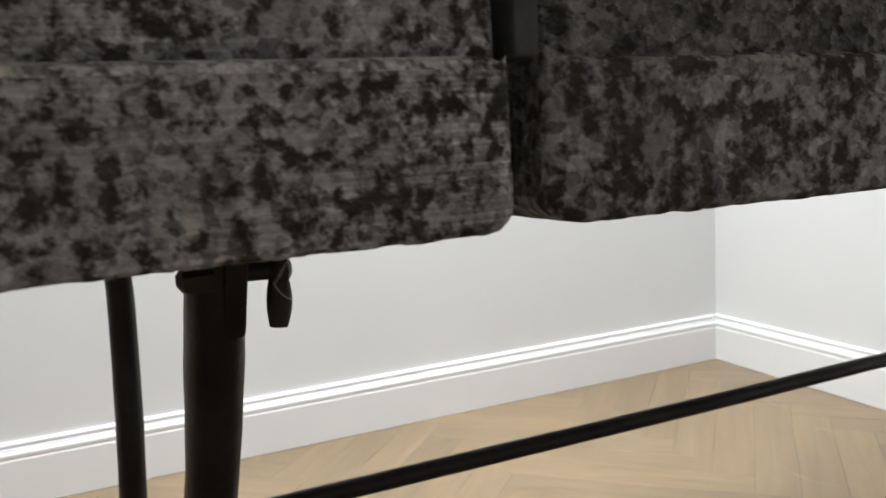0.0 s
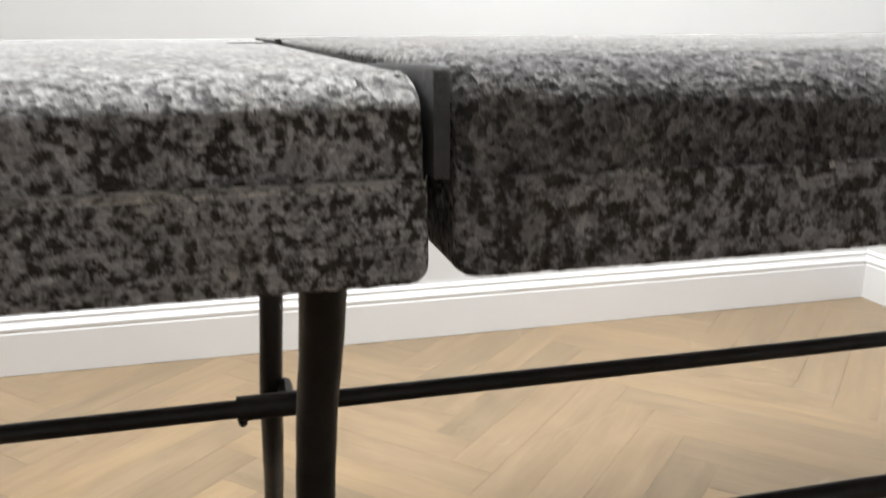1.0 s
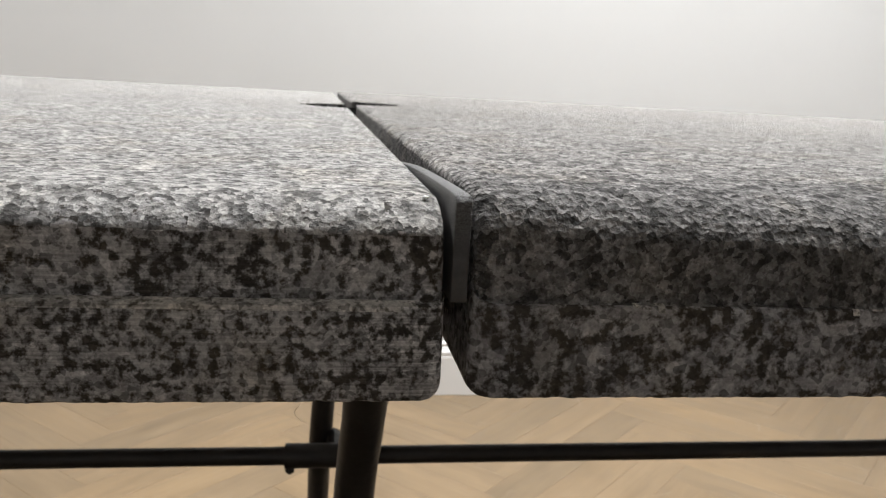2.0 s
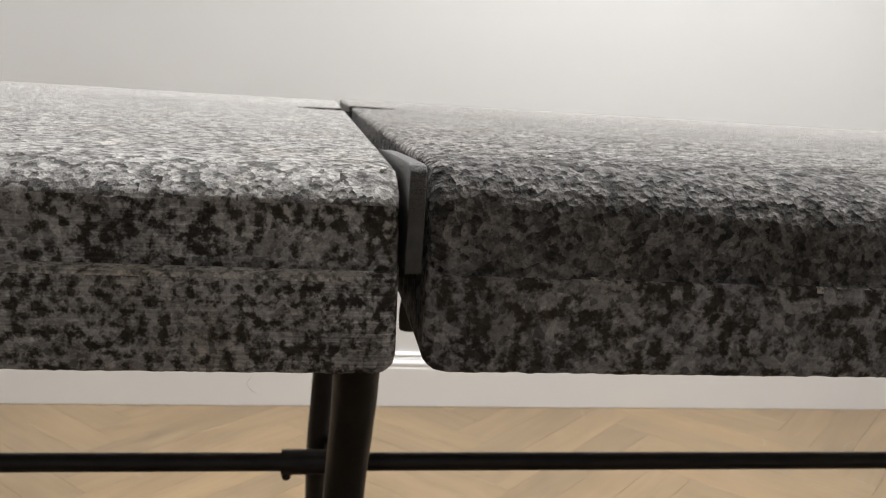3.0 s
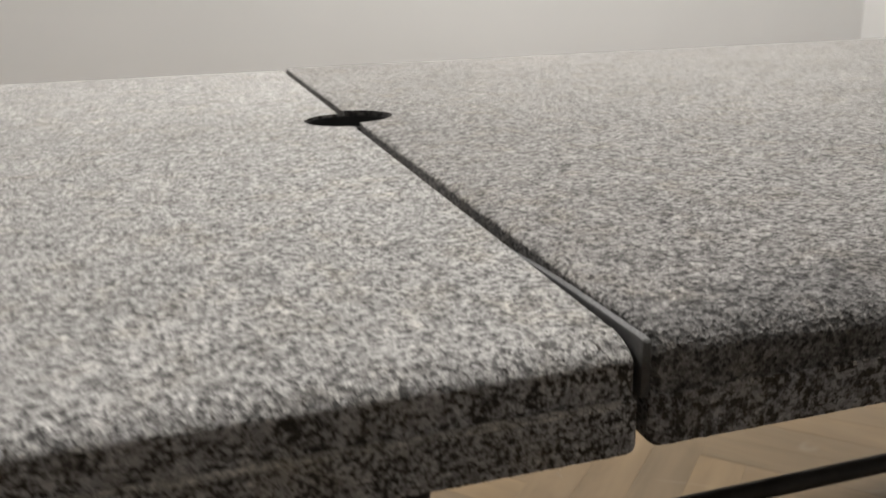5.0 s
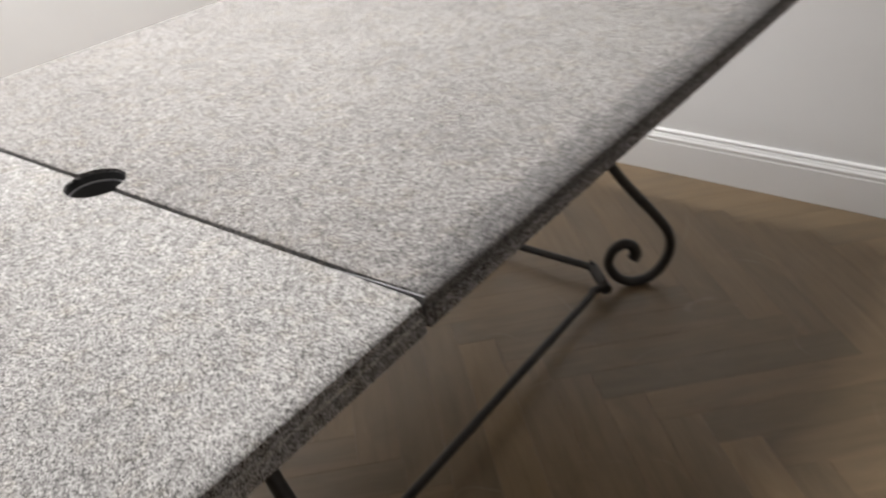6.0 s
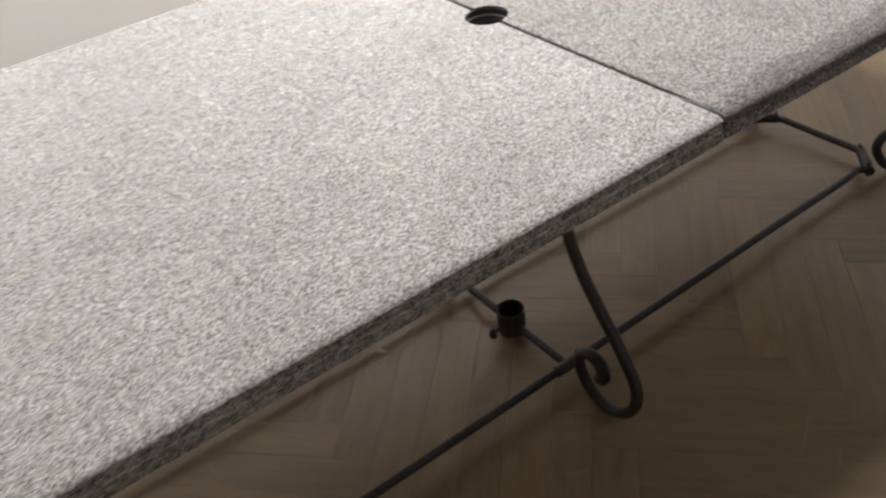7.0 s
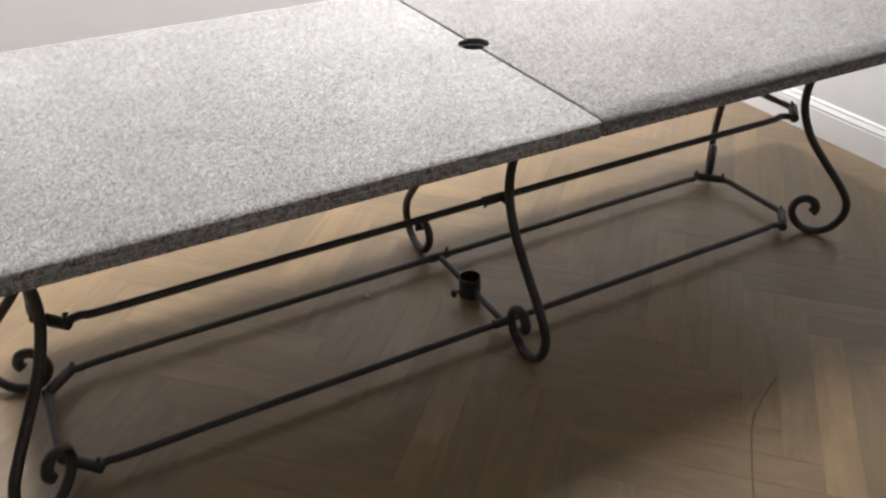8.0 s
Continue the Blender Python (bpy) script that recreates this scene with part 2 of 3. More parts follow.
IRON = iron()
OAK = oak()
OAK_PALE = oak("oak_pale_block", (1.15, 1.14, 1.12))
OAK_GREY = oak("oak_grey_block", (0.84, 0.86, 0.87))
WALL = plain("wall_paint", (0.725, 0.725, 0.722), 0.75, 0.015, 3, 0.0003)
CEILING = plain("ceiling_paint", (0.76, 0.76, 0.75), 0.8, 0.01, 3)
TRIM = plain("trim_paint", (0.80, 0.80, 0.80), 0.5, 0.012, 5)
JOINT = plain("floor_joint", (0.18, 0.135, 0.09), 0.8, 0.2, 20)
BLACK = plain("black_liner", (0.015, 0.015, 0.015), 0.5, 0.1, 60)
BARE = plain("bare_metal", (0.42, 0.40, 0.38), 0.45, 0.2, 200)
PAPER = plain("paper", (0.75, 0.70, 0.62), 0.8, 0.05, 100)
FIBRE = plain("pale_fibre", (0.6, 0.56, 0.5), 0.7, 0.1, 300)
LIP = plain("grey_lip", (0.16, 0.16, 0.165), 0.4, 0.1, 60)
THREAD = plain("dark_thread", (0.03, 0.03, 0.035), 0.8, 0.1, 300)


def strip_plastic():
    """Dark grey plastic, crushed and scuffed paler at its cut front end."""
    m, nt, b = material("dark_grey_strip")
    v = position(nt)
    sep = nt.nodes.new("ShaderNodeSeparateXYZ")
    nt.links.new(v, sep.inputs[0])
    high = nt.nodes.new("ShaderNodeMapRange")
    high.inputs["From Min"].default_value, high.inputs["From Max"].default_value = 0.7425, 0.7480
    nt.links.new(sep.outputs["Z"], high.inputs["Value"])
    front = nt.nodes.new("ShaderNodeMapRange")
    front.inputs["From Min"].default_value, front.inputs["From Max"].default_value = 0.012, 0.004
    nt.links.new(sep.outputs["Y"], front.inputs["Value"])
    worn = mix(nt, 1.0, high.outputs[0], front.outputs[0], "MULTIPLY")
    crush = noise_tex(nt, position(nt, 1.0, 1.0, 1.8), 1300, 4.0, 0.65, 1.5)
    fine = noise_tex(nt, v, 420, 4.0, 0.6)
    dark = ramp(nt, fine, [(0.3, (0.055, 0.055, 0.057)), (0.7, (0.092, 0.092, 0.096))])
    pale = ramp(nt, crush, [(0.35, (0.07, 0.07, 0.07)), (0.62, (0.21, 0.21, 0.215))])
    nt.links.new(mix(nt, worn, dark, pale), b.inputs["Base Color"])
    b.inputs["Roughness"].default_value = 0.34
    n1 = bump(nt, b, noise_tex(nt, v, 4800, 3.0), 0.35, 0.0004)
    bump(nt, b, mix(nt, worn, 0.5, crush), 1.0, 0.0006, n1)
    return m


PLASTIC = strip_plastic()
QUARTZ_GLINT = plain("white_quartz_glint", (0.88, 0.88, 0.88), 0.12, 0.02, 500)


# ---- mesh helpers ----
def part(name, bm, mat, parent=None, label="", smooth=True):
    me = bpy.data.meshes.new(name)
    bm.to_mesh(me)
    bm.free()
    for mt in (mat if isinstance(mat, (list, tuple)) else (mat,)):
        me.materials.append(mt)
    if smooth:
        me.shade_smooth()
        me.set_sharp_from_angle(angle=radians(38))
    ob = new(name, me)
    if parent is not None:
        ob.parent = parent
    if label:
        tagged(ob, label)
    return ob


def spline(points, n=6):
    """Catmull-Rom through the points."""
    p = [Vector(q) for q in points]
    p = [p[0] * 2 - p[1]] + p + [p[-1] * 2 - p[-2]]
    out = []
    for i in range(1, len(p) - 2):
        a, b, c, d = p[i - 1:i + 3]
        for k in range(n):
            t = k / n
            out.append(0.5 * ((2 * b) + (c - a) * t + (2 * a - 5 * b + 4 * c - d) * t * t + (3 * b - a - 3 * c + d) * t ** 3))
    out.append(p[-2])
    return out


def tube(bm, path, radius, seg=12, wobble=0.0):
    """A round bar along a path, with closed ends. radius: a number or one for each point."""
    path = [Vector(q) for q in path]
    rad = radius if isinstance(radius, (list, tuple)) else [radius] * len(path)
    tan = [(path[min(i + 1, len(path) - 1)] - path[max(i - 1, 0)]).normalized() for i in range(len(path))]
    u = tan[0].orthogonal().normalized()
    rings = []
    for i, q in enumerate(path):
        if i:
            u = (tan[i - 1].rotation_difference(tan[i]) @ u).normalized()
        w = tan[i].cross(u)
        ring = []
        for k in range(seg):
            a = 2 * math.pi * k / seg
            r = rad[i] * (1 + wobble * noise.noise(q * 40 + Vector((k, 0, 0))))
            ring.append(bm.verts.new(q + (u * math.cos(a) + w * math.sin(a)) * r))
        rings.append(ring)
    for r0, r1 in zip(rings, rings[1:]):
        for k in range(seg):
            bm.faces.new((r0[k], r0[(k + 1) % seg], r1[(k + 1) % seg], r1[k]))
    bm.faces.new(rings[0][::-1])
    bm.faces.new(rings[-1])


def box(bm, centre, size, m=None, bevel=0.0):
    g = bmesh.ops.create_cube(bm, size=1.0)
    vs = g["verts"]
    bmesh.ops.transform(bm, matrix=Matrix.Diagonal((*size, 1)), verts=vs)
    if bevel:
        es = list({e for v in vs for e in v.link_edges})
        r = bmesh.ops.bevel(bm, geom=es, offset=bevel, segments=2, affect="EDGES", profile=0.5)
        vs = list({v for f in r["faces"] for v in f.verts} | {v for v in vs if v.is_valid})
        vs = [v for v in vs if v.is_valid]
    bmesh.ops.transform(bm, matrix=Matrix.Translation(centre) @ (m or Matrix()), verts=vs)


def lathe(bm, profile, centre, seg=32):
    """Turns a closed (radius, height) outline round a vertical axis."""
    rings = []
    for k in range(seg):
        a = 2 * math.pi * k / seg
        rings.append([bm.verts.new((centre[0] + r * math.cos(a), centre[1] + r * math.sin(a), centre[2] + z)) for r, z in profile])
    n = len(profile)
    for k in range(seg):
        a, b = rings[k], rings[(k + 1) % seg]
        for i in range(n):
            bm.faces.new((a[i], b[i], b[(i + 1) % n], a[(i + 1) % n]))


# ---- room ----
def wall(name, x0, x1, y0, y1, z0, z1, mat, label):
    bm = bmesh.new()
    box(bm, ((x0 + x1) / 2, (y0 + y1) / 2, (z0 + z1) / 2), (x1 - x0, y1 - y0, z1 - z0))
    return tagged(part(name, bm, mat, smooth=False), label, "wall", kind="structure")


wall("wall_north", WALL_W, WALL_E + 0.15, WALL_N, WALL_N + 0.15, 0, CEIL, WALL, "plain off-white painted wall behind the table")
wall("wall_east", WALL_E, WALL_E + 0.15, WALL_S, WALL_N, 0, CEIL, WALL, "plain off-white painted end wall")
wall("wall_south", WALL_W, WALL_E + 0.15, WALL_S - 0.15, WALL_S, 0, CEIL, WALL, "plain off-white painted wall")
wall("wall_west", WALL_W - 0.15, WALL_W, WALL_S - 0.15, WALL_N + 0.15, 0, CEIL, WALL, "plain off-white painted wall")
tagged(wall("ceiling", WALL_W - 0.15, WALL_E + 0.15, WALL_S - 0.15, WALL_N + 0.15, CEIL, CEIL + 0.1, CEILING, "plain white ceiling"), category="ceiling")


def baseboard(name, start, end, inward):
    """A moulded skirting board: tall flat face, a step, an ogee and a thin top bead."""
    prof = [(0, 0), (0.016, 0), (0.016, 0.098), (0.0145, 0.101), (0.0145, 0.104), (0.0155, 0.106), (0.0155, 0.112), (0.012, 0.117),
            (0.0105, 0.121), (0.0105, 0.1225), (0.0075, 0.1235), (0.0075, 0.126), (0.009, 0.128), (0.009, 0.132), (0.006, 0.1355), (0, 0.136)]
    bm = bmesh.new()
    a, b, n = Vector(start), Vector(end), Vector(inward)
    r0 = [bm.verts.new(a + n * d + Vector((0, 0, h))) for d, h in prof]
    r1 = [bm.verts.new(b + n * d + Vector((0, 0, h))) for d, h in prof]
    for i in range(len(prof)):
        j = (i + 1) % len(prof)
        bm.faces.new((r0[i], r0[j], r1[j], r1[i]))
    bm.faces.new(r0[::-1])
    bm.faces.new(r1)
    bmesh.ops.recalc_face_normals(bm, faces=bm.faces)
    return tagged(part(name, bm, TRIM, smooth=False), "white moulded skirting board along the wall", "baseboard", kind="structure")


baseboard("baseboard_north", (WALL_W, WALL_N, 0.001), (WALL_E - 0.016, WALL_N, 0.001), (0, -1, 0))
baseboard("baseboard_east", (WALL_E, WALL_S, 0.001), (WALL_E, WALL_N, 0.001), (-1, 0, 0))
baseboard("baseboard_south", (WALL_W, WALL_S, 0.001), (WALL_E - 0.016, WALL_S, 0.001), (0, 1, 0))
baseboard("baseboard_west", (WALL_W, WALL_S + 0.016, 0.001), (WALL_W, WALL_N - 0.016, 0.001), (1, 0, 0))

# ---- granite slabs ----
def slab(name, side, crown, spread, edge_mat, foot_mat, top_mat, set_back, lip, label):
    """One granite slab. side -1: left of the joint, +1: right. crown: how far the top falls towards its near edge, over the width spread; lip: step across the edge."""
    zb, zt = TOP - THICK, TOP + (0.0024 if side > 0 else 0.0)
    mid = zb + 0.0182                       # height of the step
    prof = []                               # (y, z, on_edge) from the bottom middle round the near edge, over the top, to the far edge
    for y in (0.55, 0.3, 0.12, 0.05, 0.02, 0.01, 0.005, 0.0022):
        prof.append((y, zb, 0))
    prof += [(0.0009, zb + 0.0002, 2), (0.0002, zb + 0.0007, 2)]
    nz = 9
    for i in range(nz):
        prof.append((0.0, zb + 0.0016 + (mid - zb - 0.0026) * i / (nz - 1), 2))
    prof += [(0.0003, mid - 0.0001, 2), (0.0009, mid + 0.0002, 2), (lip, mid + 0.0005, 1)]
    z1 = zt - crown
    for i in range(1, 9):
        prof.append((lip, mid + 0.0008 + (z1 - mid - 0.0008) * i / 8, 1))
    n = int(spread * 1.35 / 0.0005)
    full = 1.18 if side < 0 else 1.0        # over 1: flatter, more like a worn chamfer
    for i in range(1, n):                   # the top rolls over towards the edge
        a = math.pi / 2 * i / n
        # right slab: lower roll in dark edge stone, its shade put into colour
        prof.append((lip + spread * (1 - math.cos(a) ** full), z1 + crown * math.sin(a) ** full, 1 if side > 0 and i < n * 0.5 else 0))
    y = lip + spread
    while y < 0.07:
        prof.append((y, zt, 0)); y += 0.0011
    while y < 0.15:
        prof.append((y, zt, 0)); y += 0.0019
    while y < 0.24:
        prof.append((y, zt, 0)); y += 0.0045
    hole, flare = 0.0372, 0.044
    ya, yb = MIDY - 0.06, MIDY + 0.06
    for y in (0.26, 0.31, 0.37, ya, yb, 0.62, 0.72, 0.82, 0.92, WIDTH - 0.02):
        prof.append((y, zt, 0))
    for i in range(5):
        a = math.pi / 2 * i / 4
        prof.append((WIDTH - 0.005 + 0.005 * math.sin(a), zt - 0.005 + 0.005 * math.cos(a), 1 if i > 1 else 0))
    prof += [(WIDTH, mid, 1), (WIDTH, zb + 0.002, 1), (WIDTH - 0.002, zb, 0), (0.8, zb, 0)]
    # stations away from the joint
    xs = [GAP / 2 + d for d in (0.0, 0.0004, 0.0009, 0.0015, 0.0022, 0.003, 0.004)]
    step = 0.0007
    while xs[-1] < 0.13:
        xs.append(xs[-1] + step)
    while xs[-1] < HALF - 0.03:
        step *= 1.06
        xs.append(min(xs[-1] + min(step, 0.04), HALF - 0.02))
    xs += [HALF - 0.006, HALF]
    # a station at the rim of the umbrella hole
    near = min(range(4, len(xs)), key=lambda k: abs(xs[k] - 0.06))
    xs[near] = 0.06
    cz = (zb + zt) / 2
    verts, faces, mats = [], [], []
    m = len(prof)
    big, reach = (0.0034, 0.0046) if side > 0 else (0.0026, 0.0046)
    for i, x in enumerate(xs):
        d = x - GAP / 2
        if d < reach:
            shrink = big * (1 - math.sqrt(1 - (1 - d / reach) ** 2))
        elif i > len(xs) - 2:
            shrink = 0.004
        else:
            shrink = 0.0
        grow = min(1.0, max(0.0, (x - 0.015) / 0.12)) if side > 0 else 0.0      # the right slab's rim is worn rounder away from the joint
        for y, z, e in prof:
            yy, zz = y, z
            if grow and z > mid + 0.0006 and y < 0.15:
                if y > lip:
                    yy = lip + (y - lip) * (1 + 1.2 * grow) if y <= lip + spread else 0.15 - (0.15 - y) * (0.15 - lip - spread * (1 + 1.2 * grow)) / (0.15 - lip - spread)
                zz = zt - (zt - z) * (1 + 0.6 * grow) if z > z1 else mid + (z - mid) * (z1 - 0.6 * grow * crown - mid) / (z1 - mid)
            if shrink:
                yy += shrink * 0.8 if y < 0.05 else (-shrink * 0.8 if y > WIDTH - 0.05 else 0)
                zz += shrink if z < cz else -shrink * (0.3 if side < 0 else 0.7)
            if x < 0.45 and y < 0.4:
                p = Vector((x * side * 1.0 + 7 * side, y, z))
                amp = 0.00022 if z < zt - crown - 0.0004 else 0.00042
                n1 = noise.noise(p * 330) + 0.6 * noise.noise(p * 800)
                if z > zt - crown + 0.00005:
                    fade = max(0.0, 1 - x / 0.34) * max(0.0, 1 - y / 0.30)
                    pit = max(0.0, noise.noise(p * 290) - 0.02) + 0.5 * max(0.0, noise.noise(p * 620 + Vector((3, 1, 2))))
                    chips = noise.noise(p * 900) + 0.5 * noise.noise(p * 1700)
                    rim = max(0.0, 1 - y / 0.035)
                    zz += fade * ((0.0011 if side > 0 else 0.00035) * (0.16 - pit) + 0.00012 * n1 + rim * (0.0004 if side > 0 else 0.00022) * chips)
                else:
                    yy += amp * 0.7 * n1
                if z < zb + 0.003 and y < 0.006:
                    c = 0.25 * noise.noise(Vector((x * 60, side * 3.1, 0.5))) + 0.35 * noise.noise(Vector((x * 620, side * 5.3, 1.5))) + 0.5 * noise.noise(Vector((x * 310, side * 1.7, 2.5))) + 0.4 * noise.noise(Vector((x * 1300, side * 2.9, 4.5)))
                    zz += 0.00035 * max(c, -0.4)
                if 0 < y - lip < 0.02 and z > zt - 0.004 and side > 0:
                    zz += 0.0004 * noise.noise(p * 180)
            if y < 0.3:
                yy += set_back
            if side > 0:
                yy -= 0.010 * max(0.0, x - 0.1) * (1 - y / WIDTH)        # its near edge runs slightly askew
            lean = 0.0004 * (zz - zb) / THICK if side < 0 and d < 0.0035 else 0.0     # the left joint face leans back a little
            if d < 0.003 and z > mid and 0.001 < y < 0.42:             # chipped arris along the joint
                q = Vector((11 * side, y * 210, z * 260 + i * 0.25))
                lean += 0.0007 * max(0.0, noise.noise(q)) * (1.3 if side > 0 else 0.6)
            near_joint = (GAP / 2 - GAP_L) * max(0.0, 1 - d / 0.2) if side < 0 else 0.0
            verts.append((side * (x - near_joint + lean), yy, zz))
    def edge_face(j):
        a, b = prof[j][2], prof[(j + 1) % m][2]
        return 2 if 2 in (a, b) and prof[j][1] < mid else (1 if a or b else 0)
    ja = next(k for k, q in enumerate(prof) if q[0] == ya and q[1] == zt)
    for i in range(len(xs) - 1):
        for j in range(m):
            if j == ja and i < near:
                continue                    # left open for the umbrella hole
            q = (i * m + j, (i + 1) * m + j, (i + 1) * m + (j + 1) % m, i * m + (j + 1) % m)
            faces.append(q if side > 0 else q[::-1])
            k = edge_face(j)
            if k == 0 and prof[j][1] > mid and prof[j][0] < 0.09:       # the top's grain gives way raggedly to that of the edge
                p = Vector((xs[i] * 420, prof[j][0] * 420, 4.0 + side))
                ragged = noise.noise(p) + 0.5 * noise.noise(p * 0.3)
                # on the right this spreads the roll's painted shade further up the top
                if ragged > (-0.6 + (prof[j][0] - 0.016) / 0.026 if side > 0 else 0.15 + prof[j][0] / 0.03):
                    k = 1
            if mid - 0.0014 < prof[j][1] < mid + 0.0004 and prof[j][0] < 0.1:      # ridge of the step, rubbed pale in places
                worn = noise.noise(Vector((xs[i] * 70, prof[j][1] * 900, 9.0 + side))) + 0.5 * noise.noise(Vector((xs[i] * 400, 2.0, side)))
                k = 3 if worn > (-0.35 if side < 0 else 0.32) and (side < 0 or xs[i] > 0.03) else k
            mats.append(k)
    # top round the hole
    arc_t, arc_b = [], []
    for k in range(25):
        a = math.pi * k / 24
        x, y = max(GAP / 2, hole * math.sin(a)), MIDY - hole * math.cos(a)
        arc_t.append(len(verts)); verts.append((side * x, y, zt - 0.0003))
        xb, yb2 = max(GAP / 2, flare * math.sin(a)), MIDY - flare * math.cos(a)
        arc_b.append(len(verts)); verts.append((side * xb, yb2, zb - 0.0002))
    ring = [near * m + ja, near * m + ja + 1] + [k * m + ja + 1 for k in range(near - 1, -1, -1)]
    ring += arc_t[::-1] + [k * m + ja for k in range(0, near)]
    faces.append(tuple(ring) if side < 0 else tuple(ring[::-1])); mats.append(0)
    for k in range(24):
        q = (arc_t[k], arc_t[k + 1], arc_b[k + 1], arc_b[k])
        faces.append(q); mats.append(1)
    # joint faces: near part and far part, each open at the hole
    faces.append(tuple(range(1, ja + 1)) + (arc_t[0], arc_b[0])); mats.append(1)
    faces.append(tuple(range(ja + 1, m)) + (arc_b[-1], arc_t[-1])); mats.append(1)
    faces.append(tuple((len(xs) - 1) * m + k for k in range(m))); mats.append(1)
    me = bpy.data.meshes.new(name)
    me.from_pydata(verts, [], faces)
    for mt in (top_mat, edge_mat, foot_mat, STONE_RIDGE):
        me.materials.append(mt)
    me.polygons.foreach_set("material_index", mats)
    bm = bmesh.new()
    bm.from_mesh(me)
    bmesh.ops.recalc_face_normals(bm, faces=bm.faces)
    bm.to_mesh(me)
    bm.free()
    me.shade_smooth()
    me.set_sharp_from_angle(angle=radians(40))
    ob = new(name, me)
    return tagged(ob, label, "stone slab", "table slabs")


left_slab = slab("granite_slab", -1, 0.0060, 0.0140, STONE_L_EDGE, STONE_L_EDGE, STONE_L, 0.0, 0.0027, "pale grey speckled granite table slab with sawn edge on iron base")
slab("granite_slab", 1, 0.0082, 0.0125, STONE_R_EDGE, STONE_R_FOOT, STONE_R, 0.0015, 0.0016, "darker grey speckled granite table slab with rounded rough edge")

# a fleck of quartz in the left slab, beside the joint, its glint painted white
bm = bmesh.new()
for dx, dy, dz, r in ((0.0, 0.0, 0.0, 0.00042), (0.00055, 0.0002, 0.0001, 0.00032), (0.0001, 0.0007, 0.0002, 0.0003)):
    g = bmesh.ops.create_icosphere(bm, subdivisions=1, radius=r)
    bmesh.ops.transform(bm, matrix=Matrix.Translation((-0.0053 + dx, 0.0119 + dy, 0.7498 + dz)) @ Matrix.Diagonal((1.3, 1.3, 1.0, 1)), verts=g["verts"])
part("quartz_glint", bm, QUARTZ_GLINT, left_slab, "quartz fleck with its glint painted white", smooth=False)

# ---- iron base ----
base = tagged(new("table_base"), "black wrought iron table base with six scrolled legs", "table base")
LEG_R, BAR_R = 0.0118, 0.0092
LEG = [(0.062, 0.7125), (0.053, 0.69), (0.034, 0.65), (0.006, 0.60), (-0.020, 0.55), (-0.035, 0.495), (-0.036, 0.44), (-0.022, 0.385), (0.008, 0.325),
       (0.058, 0.258), (0.112, 0.192), (0.148, 0.138), (0.156, 0.09), (0.138, 0.045), (0.105, 0.0175), (0.063, 0.0125), (0.026, 0.032), (0.003, 0.072),
       (0.010, 0.106), (0.035, 0.123), (0.060, 0.115), (0.070, 0.092), (0.063, 0.078)]


def leg(origin, angle, label="", lean=0.0, neck=False):
    """A scrolled leg in the upright plane through origin; angle: its outward direction in degrees; lean: how far its top stands askew; neck: forged thinner at the top."""
    d = Vector((math.cos(radians(angle)), math.sin(radians(angle)), 0))
    o = Vector((*origin, 0))
    bm = bmesh.new()
    aside = Vector((lean, 0, 0))
    path = spline([o + d * r + Vector((0, 0, z)) + aside * min(1, max(0, (z - 0.4) / 0.2)) for r, z in LEG], 6)
    rad = [LEG_R] * len(path)
    if neck:
        for k in range(14):
            rad[k] = LEG_R * (0.56 + 0.44 * math.sin(math.pi / 2 * k / 14))
    for k in range(24):
        rad[-1 - k] = LEG_R * (1.0 + 0.26 * (1 - k / 24))     # forged thicker towards the end of the scroll
    tube(bm, path, rad, 14, 0.03)
    return part("leg", bm, IRON, base, label)


def bar(name, path, r=BAR_R, parent=None, label=""):
    bm = bmesh.new()
    tube(bm, path, r, 12, 0.02)
    return part(name, bm, IRON, parent or base, label)


MIDLEG = 0.283
# where the corner legs stand: place and outward direction
CORNERS = {(-1, -1): (-1.090, 0.332, -137), (-1, 1): (-1.094, WIDTH - 0.338, 155), (1, -1): (1.076, 0.322, -45), (1, 1): (1.072, WIDTH - 0.330, 45)}
leg((-0.002, MIDLEG), -90, lean=0.006, neck=True)
leg((-0.012, WIDTH - MIDLEG), 90, lean=0.011)
for cx, cy, ca in CORNERS.values():
    leg((cx, cy), ca)


def corner_ends(key, depth, half):
    """Ends of the slanting sleeve behind a corner leg: the one towards the long bar, then the one towards the cross bar."""
    cx, cy, ca = CORNERS[key]
    sx, sy = key
    c = Vector((cx - sx * depth, cy - sy * depth))
    return c + Vector((-sx * half, sy * half)), c + Vector((sx * half, -sy * half))


